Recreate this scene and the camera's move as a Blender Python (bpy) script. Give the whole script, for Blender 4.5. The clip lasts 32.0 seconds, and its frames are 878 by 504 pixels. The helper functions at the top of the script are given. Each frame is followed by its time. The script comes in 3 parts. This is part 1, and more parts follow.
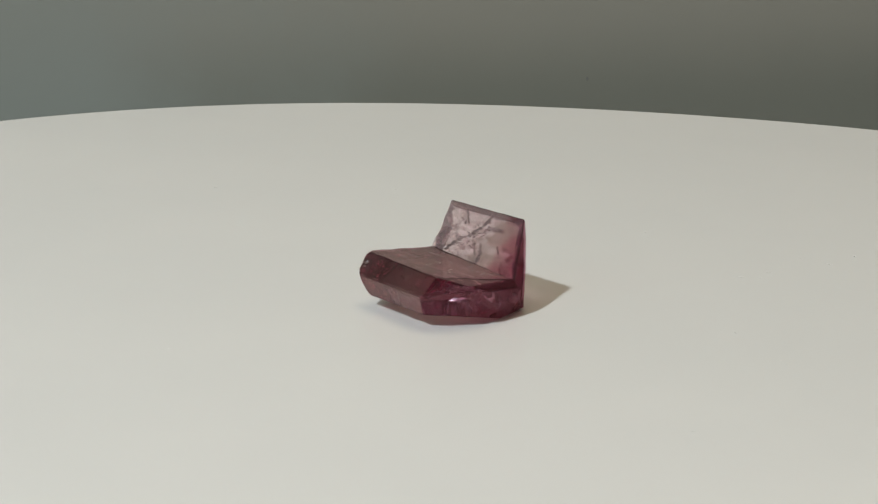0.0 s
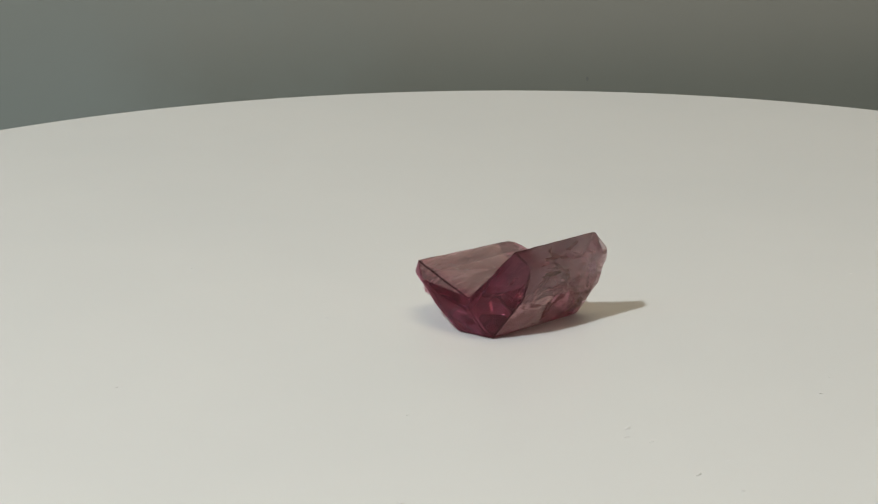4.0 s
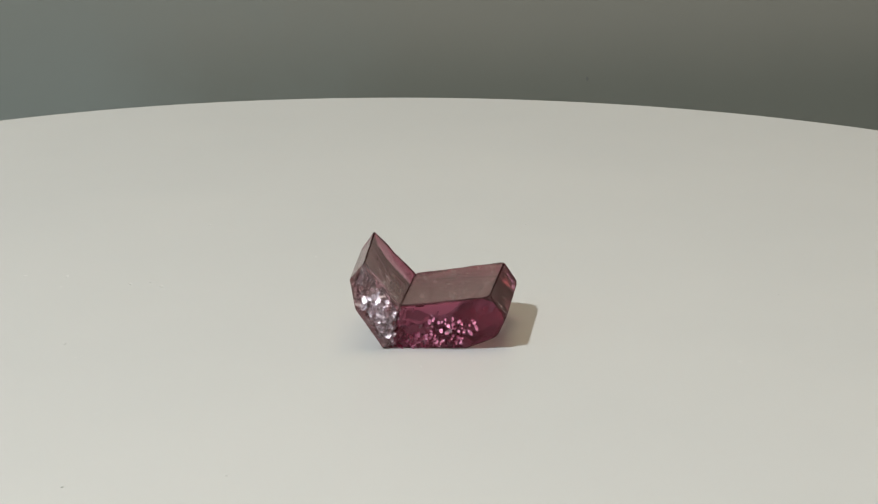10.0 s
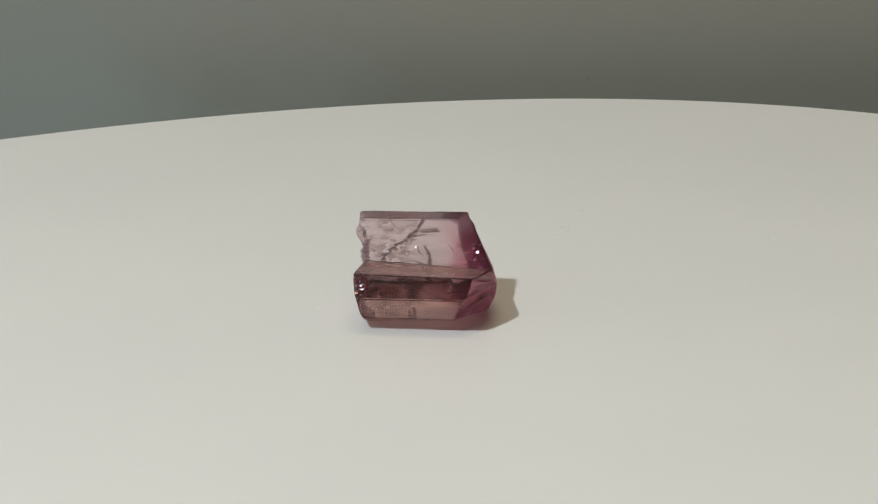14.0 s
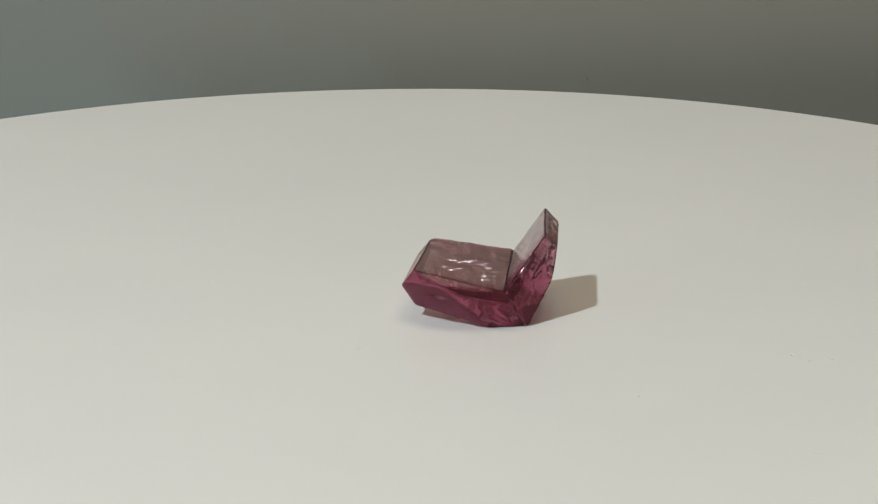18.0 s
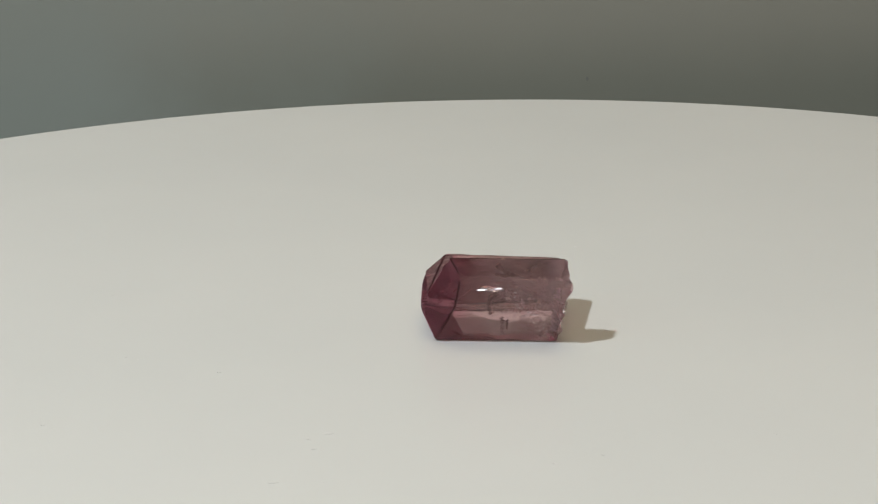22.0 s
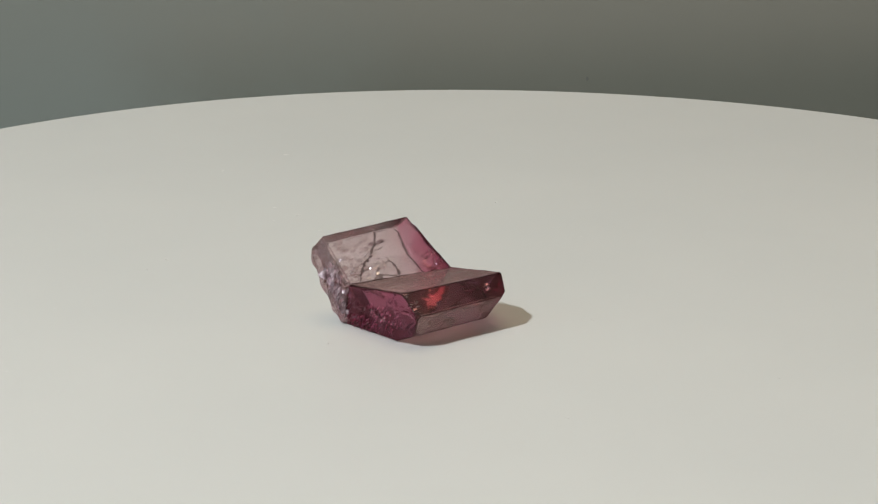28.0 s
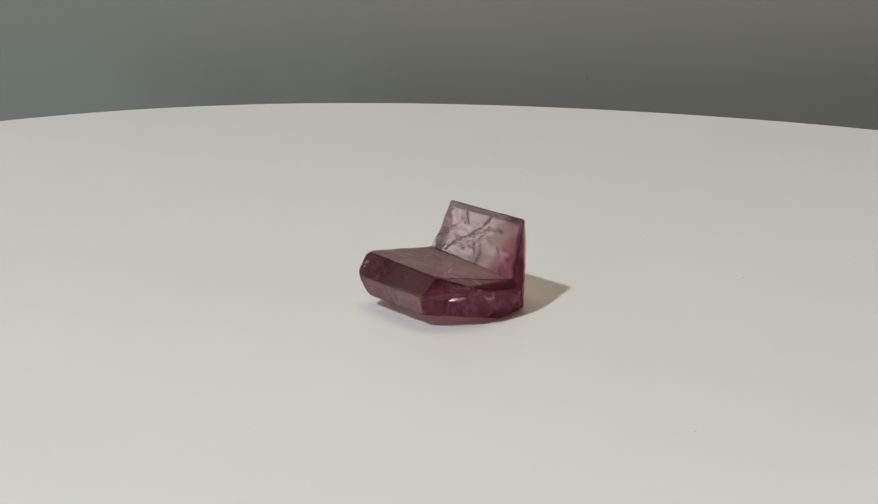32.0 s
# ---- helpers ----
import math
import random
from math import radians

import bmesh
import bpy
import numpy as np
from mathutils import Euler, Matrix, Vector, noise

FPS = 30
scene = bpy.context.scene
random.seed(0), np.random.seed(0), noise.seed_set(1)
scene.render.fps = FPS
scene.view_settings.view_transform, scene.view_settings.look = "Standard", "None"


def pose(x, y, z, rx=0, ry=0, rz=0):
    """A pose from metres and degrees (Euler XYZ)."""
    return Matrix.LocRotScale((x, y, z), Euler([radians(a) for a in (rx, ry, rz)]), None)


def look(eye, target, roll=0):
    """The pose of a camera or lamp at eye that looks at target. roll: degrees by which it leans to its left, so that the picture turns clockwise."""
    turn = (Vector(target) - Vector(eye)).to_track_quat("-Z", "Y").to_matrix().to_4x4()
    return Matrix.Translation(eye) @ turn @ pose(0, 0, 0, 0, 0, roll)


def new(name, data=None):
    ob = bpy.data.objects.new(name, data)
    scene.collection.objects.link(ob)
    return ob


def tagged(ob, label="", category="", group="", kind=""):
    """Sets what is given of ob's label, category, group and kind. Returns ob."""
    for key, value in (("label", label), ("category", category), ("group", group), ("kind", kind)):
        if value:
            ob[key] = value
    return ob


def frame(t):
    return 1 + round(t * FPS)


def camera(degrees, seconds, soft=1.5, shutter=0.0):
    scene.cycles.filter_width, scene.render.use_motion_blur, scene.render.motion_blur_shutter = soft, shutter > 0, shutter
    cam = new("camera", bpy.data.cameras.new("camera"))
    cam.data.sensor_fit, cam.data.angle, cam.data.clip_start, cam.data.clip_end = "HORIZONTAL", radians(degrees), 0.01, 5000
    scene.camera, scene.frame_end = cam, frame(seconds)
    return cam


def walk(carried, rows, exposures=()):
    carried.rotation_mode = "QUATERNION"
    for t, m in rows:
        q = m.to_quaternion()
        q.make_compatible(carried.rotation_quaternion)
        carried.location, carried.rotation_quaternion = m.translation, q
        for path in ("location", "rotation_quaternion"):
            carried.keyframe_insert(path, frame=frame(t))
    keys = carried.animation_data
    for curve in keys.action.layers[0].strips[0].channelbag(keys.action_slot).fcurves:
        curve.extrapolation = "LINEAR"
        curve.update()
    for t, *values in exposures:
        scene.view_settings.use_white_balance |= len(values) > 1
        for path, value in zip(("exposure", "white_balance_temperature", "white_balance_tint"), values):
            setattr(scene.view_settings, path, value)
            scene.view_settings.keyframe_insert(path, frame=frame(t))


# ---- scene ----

SECONDS = 32.0
TABLE_Z = -0.080
U = 0.05                      # metres per plan unit (the lens stands one unit above the platter)
TURN = 16.0052                # seconds for one turn of the platter
FACING = 14.1                 # time at which the specimen's long side lies across the view
EYE = Vector((-0.0329, -3.0762, 1.0)) * U

cam = camera(25.04, SECONDS, soft=1.3)
STAND = Matrix.Translation(EYE) @ pose(0, 0, 0, 90 - 16.067, 0, 0) @ pose(0, 0, 0, 0, 0, -0.228)
walk(cam, [(0, STAND), (SECONDS, STAND)], [(0, 0.0), (SECONDS, 0.0)])

# ---- light: a small lamp to the front left, a soft ceiling light, a dim room ----
world = bpy.data.worlds.new("room_air")
world.use_nodes = True
world.node_tree.nodes["Background"].inputs[0].default_value = (0.80, 0.77, 0.63, 1)
world.node_tree.nodes["Background"].inputs[1].default_value = 0.2
scene.world = world


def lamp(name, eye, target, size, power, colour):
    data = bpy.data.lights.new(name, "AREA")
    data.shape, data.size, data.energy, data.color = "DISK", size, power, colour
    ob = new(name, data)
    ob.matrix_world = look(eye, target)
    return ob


KEY_WAY = Vector((-0.61, -0.60, 1.04)).normalized()
lamp("lamp_light", KEY_WAY * 0.6, (0, 0, 0), 0.024, 2.59, (0.872, 0.93, 0.962))
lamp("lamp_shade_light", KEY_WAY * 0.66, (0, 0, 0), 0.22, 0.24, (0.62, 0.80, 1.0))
lamp("ceiling_light", (0.1, 0.1, 1.9), (0, 0.1, 0), 1.4, 12.2, (1.035, 0.84, 0.59))
# added cool fill from the left; no window is built there
lamp("left_fill_light", (-1.48, -0.55, 0.7), (0, 0.3, 0.0), 0.9, 4.2, (0.60, 0.86, 0.95))


# ---- materials ----
def material(name):
    mat = bpy.data.materials.new(name)
    mat.use_nodes = True
    tree = mat.node_tree
    tree.nodes.clear()
    out = tree.nodes.new("ShaderNodeOutputMaterial")
    return mat, tree, out


def node(tree, kind, **values):
    n = tree.nodes.new(kind)
    for key, value in values.items():
        n.inputs[key.replace("_", " ")].default_value = value
    return n


def coords(tree, scale, turn=(0, 0, 0)):
    tc = tree.nodes.new("ShaderNodeTexCoord")
    mp = tree.nodes.new("ShaderNodeMapping")
    mp.inputs["Scale"].default_value = scale
    mp.inputs["Rotation"].default_value = turn
    tree.links.new(tc.outputs["Object"], mp.inputs["Vector"])
    return mp.outputs["Vector"]


def noise_at(tree, vector, scale, detail=3.0, rough=0.55):
    n = node(tree, "ShaderNodeTexNoise", Scale=scale, Detail=detail, Roughness=rough)
    tree.links.new(vector, n.inputs["Vector"])
    return n.outputs["Fac"]


def ramp(tree, value, stops, mode="LINEAR"):
    r = tree.nodes.new("ShaderNodeValToRGB")
    r.color_ramp.interpolation = mode
    els = r.color_ramp.elements
    while len(els) < len(stops):
        els.new(0.5)
    for e, (at, col) in zip(els, stops):
        e.position, e.color = at, (*col, 1) if len(col) == 3 else col
    tree.links.new(value, r.inputs["Fac"])
    return r.outputs["Color"]


def maths(tree, op, a, b):
    m = tree.nodes.new("ShaderNodeMath")
    m.operation = op
    for i, v in enumerate((a, b)):
        if isinstance(v, (int, float)):
            m.inputs[i].default_value = v
        else:
            tree.links.new(v, m.inputs[i])
    return m.outputs[0]


def bump(tree, height, strength, distance, before=None):
    b = node(tree, "ShaderNodeBump", Strength=strength, Distance=distance)
    tree.links.new(height, b.inputs["Height"])
    if before is not None:
        tree.links.new(before, b.inputs["Normal"])
    return b.outputs["Normal"]


def plain(name, colour_a, colour_b, scale, rough, relief=0.0, relief_scale=2000, specular=0.5):
    mat, tree, out = material(name)
    v = coords(tree, (1, 1, 1))
    big = noise_at(tree, v, scale)
    p = node(tree, "ShaderNodeBsdfPrincipled", Roughness=rough)
    p.inputs["Specular IOR Level"].default_value = specular
    tree.links.new(ramp(tree, big, [(0.3, colour_a), (0.7, colour_b)]), p.inputs["Base Color"])
    if relief:
        fine = noise_at(tree, v, relief_scale, 4)
        tree.links.new(bump(tree, fine, relief, 0.0001), p.inputs["Normal"])
        tree.links.new(maths(tree, "MULTIPLY_ADD", fine, 0.15), p.inputs["Roughness"])
        p.inputs["Roughness"].links[0].from_node.inputs[2].default_value = rough - 0.07
    tree.links.new(p.outputs[0], out.inputs[0])
    return mat


AXIS_TURN = radians(8)


PALE = [(0.0, (0.97, 0.93, 0.93)), (0.60, (0.97, 0.91, 0.92)), (0.71, (0.88, 0.62, 0.68)), (0.84, (0.78, 0.41, 0.52)), (1.0, (0.75, 0.37, 0.48))]
SMOKY = [(0.0, (0.83, 0.69, 0.69)), (0.65, (0.81, 0.65, 0.65)), (0.86, (0.77, 0.50, 0.55)), (0.96, (0.69, 0.33, 0.43)), (1.0, (0.66, 0.28, 0.39))]
# UNDER: darkening by the thick body above, put into the underside's tint
UNDER = [(0.0, (0.63, 0.49, 0.49)), (0.6, (0.61, 0.45, 0.46)), (0.85, (0.57, 0.32, 0.39)), (1.0, (0.50, 0.22, 0.32))]


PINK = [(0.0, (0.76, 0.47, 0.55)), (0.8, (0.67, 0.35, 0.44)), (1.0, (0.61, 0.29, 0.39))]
# DEEP: light lost along the whole prism, put into the end's tint
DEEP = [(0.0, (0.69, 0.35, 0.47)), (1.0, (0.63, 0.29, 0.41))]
DUSKY = [(0.0, (0.90, 0.79, 0.80)), (0.5, (0.87, 0.73, 0.74)), (0.68, (0.74, 0.52, 0.56)), (1.0, (0.62, 0.32, 0.41))]
RIDGE = [(0.0, (0.96, 0.91, 0.91)), (0.54, (0.94, 0.86, 0.87)), (0.68, (0.74, 0.50, 0.55)), (1.0, (0.52, 0.26, 0.33))]
TORN = [(0.0, (0.92, 0.82, 0.84)), (1.0, (0.88, 0.76, 0.79))]


def jitter(tree, colour, amount, normal=None):
    """Tilts the surface normal at random, by the colour of a texture."""
    if normal is None:
        normal = tree.nodes.new("ShaderNodeNewGeometry").outputs["Normal"]
    ops = []
    for op in ("SUBTRACT", "SCALE", "ADD", "NORMALIZE"):
        m = tree.nodes.new("ShaderNodeVectorMath")
        m.operation = op
        ops.append(m)
    ops[0].inputs[1].default_value = (0.5, 0.5, 0.5)
    tree.links.new(colour, ops[0].inputs[0])
    tree.links.new(ops[0].outputs[0], ops[1].inputs[0])
    if isinstance(amount, (int, float)):
        ops[1].inputs["Scale"].default_value = amount
    else:
        tree.links.new(amount, ops[1].inputs["Scale"])
    tree.links.new(ops[1].outputs[0], ops[2].inputs[0])
    tree.links.new(normal, ops[2].inputs[1])
    tree.links.new(ops[2].outputs[0], ops[3].inputs[0])
    return ops[3].outputs[0]


def tilted(tree, lean):
    """The surface normal with a fixed lean, set so that a face flashes the lamp."""
    turn = tree.nodes.new("ShaderNodeVectorTransform")
    turn.vector_type, turn.convert_from, turn.convert_to = "VECTOR", "OBJECT", "WORLD"
    turn.inputs[0].default_value = lean
    total = tree.nodes.new("ShaderNodeVectorMath")
    total.operation = "ADD"
    tree.links.new(turn.outputs[0], total.inputs[0])
    tree.links.new(tree.nodes.new("ShaderNodeNewGeometry").outputs["Normal"], total.inputs[1])
    return total.outputs[0]


def crystal(name, stops, milk, cloud, rough, grooves=0.0, streaks=0.0, cells=0.0, cell_size=1800, patchy=False, grain=(1, 1, 1), lean=None, run=400):
    """Pink tourmaline: clear and smoky in the body, deep pink at the pointed end, milky where it is flawed."""
    mat, tree, out = material(name)
    v = coords(tree, (1, 1, 1), (0, 0, AXIS_TURN))
    sep = tree.nodes.new("ShaderNodeSeparateXYZ")
    tree.links.new(v, sep.inputs[0])
    wisp = noise_at(tree, v, 420, 4)
    along = maths(tree, "ADD", maths(tree, "DIVIDE", maths(tree, "ADD", sep.outputs[0], 0.18 * U), 0.25 * U),
                  maths(tree, "MULTIPLY", maths(tree, "SUBTRACT", wisp, 0.5), 0.35))
    tint = ramp(tree, along, stops)
    gather = ramp(tree, along, [(0.30, (1, 1, 1)), (0.60, (0.08, 0.08, 0.08))])
    normal = tilted(tree, lean) if lean else None
    if streaks:
        lines = coords(tree, (40, 900, 900), (0, 0, AXIS_TURN))
        broad = node(tree, "ShaderNodeTexNoise", Scale=1.0, Detail=2.0)
        tree.links.new(lines, broad.inputs["Vector"])
        normal = jitter(tree, broad.outputs["Color"], streaks * 0.25, normal)
        lines = coords(tree, (run, 7000, 7000), (0, 0, AXIS_TURN))
        n = node(tree, "ShaderNodeTexNoise", Scale=1.0, Detail=4.0)
        tree.links.new(lines, n.inputs["Vector"])
        patch = ramp(tree, noise_at(tree, coords(tree, (350, 900, 900)), 1.0, 3), [(0.42, (0.25, 0.25, 0.25)), (0.62, (1, 1, 1))])
        normal = jitter(tree, n.outputs["Color"], maths(tree, "MULTIPLY", patch, streaks), normal)
    if cells:
        warp = node(tree, "ShaderNodeTexNoise", Scale=2500, Detail=3.0)
        tree.links.new(v, warp.inputs["Vector"])
        bend = tree.nodes.new("ShaderNodeVectorMath")
        bend.operation = "MULTIPLY_ADD"
        bend.inputs[1].default_value = (0.0005, 0.0005, 0.0005)
        tree.links.new(warp.outputs["Color"], bend.inputs[0])
        tree.links.new(v, bend.inputs[2])
        vor = node(tree, "ShaderNodeTexVoronoi", Scale=cell_size)
        tree.links.new(bend.outputs[0], vor.inputs["Vector"])
        amount = maths(tree, "MULTIPLY", gather, cells) if patchy else cells
        normal = jitter(tree, vor.outputs["Color"], amount, normal)
    if grooves:
        lines = coords(tree, (90, 5200, 5200), (0, 0, AXIS_TURN))
        normal = bump(tree, noise_at(tree, lines, 1.0, 2.0), grooves, 0.00006, normal)
    glass = node(tree, "ShaderNodeBsdfGlass", IOR=1.63, Roughness=rough)
    tree.links.new(tint, glass.inputs["Color"])
    haze = node(tree, "ShaderNodeBsdfTranslucent")
    skin = node(tree, "ShaderNodeBsdfDiffuse")
    milky = ramp(tree, along, milk)
    for sh in (haze, skin):
        tree.links.new(milky, sh.inputs["Color"])
    soft = tree.nodes.new("ShaderNodeMixShader")
    soft.inputs[0].default_value = 0.55
    tree.links.new(haze.outputs[0], soft.inputs[1])
    tree.links.new(skin.outputs[0], soft.inputs[2])
    mix = tree.nodes.new("ShaderNodeMixShader")
    veil = noise_at(tree, coords(tree, grain, (0, 0, AXIS_TURN)), 700, 5, 0.65)
    amount = maths(tree, "MULTIPLY", ramp(tree, veil, [(0.35, (0.4, 0.4, 0.4)), (0.75, (1, 1, 1))]), cloud)
    if patchy:
        amount = maths(tree, "MULTIPLY", amount, ramp(tree, along, [(0.35, (1, 1, 1)), (0.6, (0.5, 0.5, 0.5))]))
    tree.links.new(amount, mix.inputs[0])
    tree.links.new(glass.outputs[0], mix.inputs[1])
    tree.links.new(soft.outputs[0], mix.inputs[2])
    if normal is not None:
        tree.links.new(normal, glass.inputs["Normal"])
        if cells > 0.5:
            tree.links.new(normal, skin.inputs["Normal"])
    tree.links.new(mix.outputs[0], out.inputs[0])
    return mat


MILK_PALE = [(0.0, (0.92, 0.82, 0.82)), (0.56, (0.90, 0.77, 0.78)), (0.78, (0.52, 0.19, 0.28)), (1.0, (0.46, 0.14, 0.22))]
MILK_SMOKY = [(0.0, (0.54, 0.38, 0.36)), (0.7, (0.50, 0.33, 0.32)), (0.96, (0.36, 0.12, 0.17)), (1.0, (0.33, 0.10, 0.15))]
MILK_TOP = [(0.0, (0.80, 0.61, 0.57)), (0.8, (0.76, 0.54, 0.51)), (1.0, (0.50, 0.23, 0.27))]
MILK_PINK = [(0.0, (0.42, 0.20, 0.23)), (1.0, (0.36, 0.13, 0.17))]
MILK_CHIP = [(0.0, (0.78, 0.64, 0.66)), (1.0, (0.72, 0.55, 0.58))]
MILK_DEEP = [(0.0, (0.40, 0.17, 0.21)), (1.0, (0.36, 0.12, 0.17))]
MAUVE = [(0.0, (0.90, 0.79, 0.80)), (0.45, (0.88, 0.74, 0.76)), (0.65, (0.80, 0.62, 0.64)), (0.80, (0.74, 0.46, 0.52)), (1.0, (0.68, 0.34, 0.43))]
# dark lines that refraction leaves along edges, painted as a tint
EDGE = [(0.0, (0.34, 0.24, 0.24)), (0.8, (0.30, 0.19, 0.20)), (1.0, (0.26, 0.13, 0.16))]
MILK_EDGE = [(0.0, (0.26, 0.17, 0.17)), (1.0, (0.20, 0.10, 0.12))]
MILK_MAUVE = [(0.0, (0.66, 0.44, 0.43)), (0.5, (0.56, 0.33, 0.33)), (1.0, (0.34, 0.13, 0.17))]
# leans picked to send the lamp's flash to the camera
PANEL_LEAN, STRIP_LEAN = (-0.042, 0.004, -0.004), (0.022, 0.008, -0.012)
BODY = [crystal("smoky_tourmaline_striated", SMOKY, MILK_SMOKY, 0.11, 0.0, grooves=0.10, streaks=0.12),
        crystal("pale_tourmaline_striated", PALE, MILK_PALE, 0.24, 0.0, grooves=0.10, streaks=0.34, lean=PANEL_LEAN, run=900),
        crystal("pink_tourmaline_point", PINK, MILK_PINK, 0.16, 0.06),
        crystal("pale_tourmaline_broken", TORN, MILK_CHIP, 0.36, 0.0),
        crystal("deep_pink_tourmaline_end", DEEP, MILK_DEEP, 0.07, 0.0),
        crystal("worn_edge_painted_dark", EDGE, MILK_EDGE, 0.30, 0.08),
        crystal("smoky_tourmaline_underside", UNDER, MILK_SMOKY, 0.10, 0.03),
        crystal("mauve_tourmaline_outer_side", MAUVE, MILK_MAUVE, 0.40, 0.0, grooves=0.10, streaks=0.10, cells=0.24, cell_size=1200, patchy=True, grain=(0.5, 2.5, 2.5)),
        crystal("smoky_tourmaline_top", SMOKY, MILK_TOP, 0.36, 0.0, grooves=0.06, streaks=0.08, grain=(0.35, 2.2, 2.2)),
        crystal("smoky_tourmaline_lower_side", SMOKY, MILK_SMOKY, 0.46, 0.05, grooves=0.08, streaks=0.10, grain=(0.5, 2.0, 2.0)),
        crystal("mauve_tourmaline_upper_strip", RIDGE, MILK_MAUVE, 0.20, 0.0, grooves=0.12, streaks=0.16, grain=(0.5, 2.0, 2.0), lean=STRIP_LEAN, run=45),
        crystal("mauve_tourmaline_lower_outer_side", DUSKY, MILK_MAUVE, 0.40, 0.0, grooves=0.08, streaks=0.09, cells=0.16, cell_size=1200, patchy=True, grain=(0.5, 2.5, 2.5))]
M_CRACK = plain("crack_fill", (0.16, 0.10, 0.095), (0.40, 0.28, 0.26), 3000, 0.7)


def flake(name, low, high, shine_colour=(0.97, 0.94, 0.95), rough=0.2):
    """A thin inner fracture: shiny, or milky where rough is None, with clear gaps."""
    mat, tree, out = material(name)
    if rough is None:
        shine = tree.nodes.new("ShaderNodeMixShader")
        for k, kind in ((1, "ShaderNodeBsdfTranslucent"), (2, "ShaderNodeBsdfDiffuse")):
            tree.links.new(node(tree, kind, Color=(*shine_colour, 1)).outputs[0], shine.inputs[k])
    else:
        shine = node(tree, "ShaderNodeBsdfGlossy", Color=(*shine_colour, 1), Roughness=rough)
    clear = node(tree, "ShaderNodeBsdfTransparent", Color=(0.93, 0.86, 0.86, 1))
    mix = tree.nodes.new("ShaderNodeMixShader")
    v = coords(tree, (1, 1, 1))
    tree.links.new(ramp(tree, noise_at(tree, v, 2500), [(0.4, (low, low, low)), (0.65, (high, high, high))]), mix.inputs[0])
    tree.links.new(clear.outputs[0], mix.inputs[1])
    tree.links.new(shine.outputs[0], mix.inputs[2])
    tree.links.new(mix.outputs[0], out.inputs[0])
    return mat


M_FLAKE = flake("fracture_flakes", 0.06, 0.45)
M_SHEEN = flake("satin_glint_flakes", 0.12, 0.50, (0.97, 0.90, 0.90), 0.42)
M_FROST = flake("mauve_healed_fracture", 0.08, 0.34, (0.90, 0.74, 0.75), None)
M_SCALE = flake("silvery_scales", 0.30, 0.90, (0.95, 0.85, 0.90), 0.47)
M_ROSE_GLINT = flake("rose_glint_flakes", 0.30, 0.85, (0.97, 0.40, 0.58), 0.50)
M_SPARK = flake("faint_fracture_flakes", 0.20, 0.70)
M_GLINT = flake("bright_fracture_flakes", 0.55, 0.92, (0.97, 0.87, 0.89))


M_PINK_GLINT = flake("pink_fracture_glint_flakes", 0.12, 0.55, (0.97, 0.66, 0.80))
M_PLATTER = plain("platter_paint", (0.70, 0.70, 0.68), (0.73, 0.725, 0.70), 30, 0.27, 0.0, 1500, 0.5)
M_SPECK = plain("dust", (0.595, 0.59, 0.57), (0.655, 0.65, 0.63), 4000, 0.8)
M_CRUMB = plain("dark_spot", (0.23, 0.23, 0.21), (0.27, 0.27, 0.25), 4000, 0.9)
M_TABLE = plain("grey_table", (0.18, 0.18, 0.17), (0.21, 0.21, 0.20), 9, 0.7, 0.1, 700, 0.2)
M_ROOM = plain("room_paint", (0.30, 0.30, 0.29), (0.34, 0.34, 0.33), 3, 0.85)


def graduated():
    """Grey backdrop with the light's falloff painted in: lighter and warmer upwards, cool grey-green to one side."""
    mat, tree, out = material("falloff_painted_backdrop")
    v = coords(tree, (1, 1, 1))
    sep = tree.nodes.new("ShaderNodeSeparateXYZ")
    tree.links.new(v, sep.inputs[0])
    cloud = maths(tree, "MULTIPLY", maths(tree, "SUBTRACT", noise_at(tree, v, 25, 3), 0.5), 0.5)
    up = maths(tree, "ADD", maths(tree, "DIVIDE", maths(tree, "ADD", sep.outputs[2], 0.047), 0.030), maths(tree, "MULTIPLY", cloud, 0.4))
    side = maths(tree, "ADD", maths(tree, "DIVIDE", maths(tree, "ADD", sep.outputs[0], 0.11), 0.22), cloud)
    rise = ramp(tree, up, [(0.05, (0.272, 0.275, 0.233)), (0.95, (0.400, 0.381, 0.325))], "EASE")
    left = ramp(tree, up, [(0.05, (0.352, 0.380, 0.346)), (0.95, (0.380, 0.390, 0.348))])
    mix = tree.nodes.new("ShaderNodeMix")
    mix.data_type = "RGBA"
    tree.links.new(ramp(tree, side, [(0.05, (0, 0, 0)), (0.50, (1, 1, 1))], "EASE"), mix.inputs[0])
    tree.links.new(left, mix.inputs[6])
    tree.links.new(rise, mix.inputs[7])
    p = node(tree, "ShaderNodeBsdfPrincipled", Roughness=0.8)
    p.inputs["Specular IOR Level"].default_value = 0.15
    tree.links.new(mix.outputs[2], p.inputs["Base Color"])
    tree.links.new(p.outputs[0], out.inputs[0])
    return mat


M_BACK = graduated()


# ---- building ----
def mesh_of(name, bm, mats):
    data = bpy.data.meshes.new(name)
    bm.to_mesh(data)
    bm.free()
    for m in mats:
        data.materials.append(m)
    return data


def part(name, bm, mats, parent, label=""):
    ob = new(name, mesh_of(name, bm, mats if isinstance(mats, (list, tuple)) else [mats]))
    ob.parent = parent
    return tagged(ob, label=label)


def box(bm, lo, hi):
    made = bmesh.ops.create_cube(bm, size=1)["verts"]
    for v in made:
        v.co = Vector([lo[i] + (v.co[i] + 0.5) * (hi[i] - lo[i]) for i in range(3)])
    return made


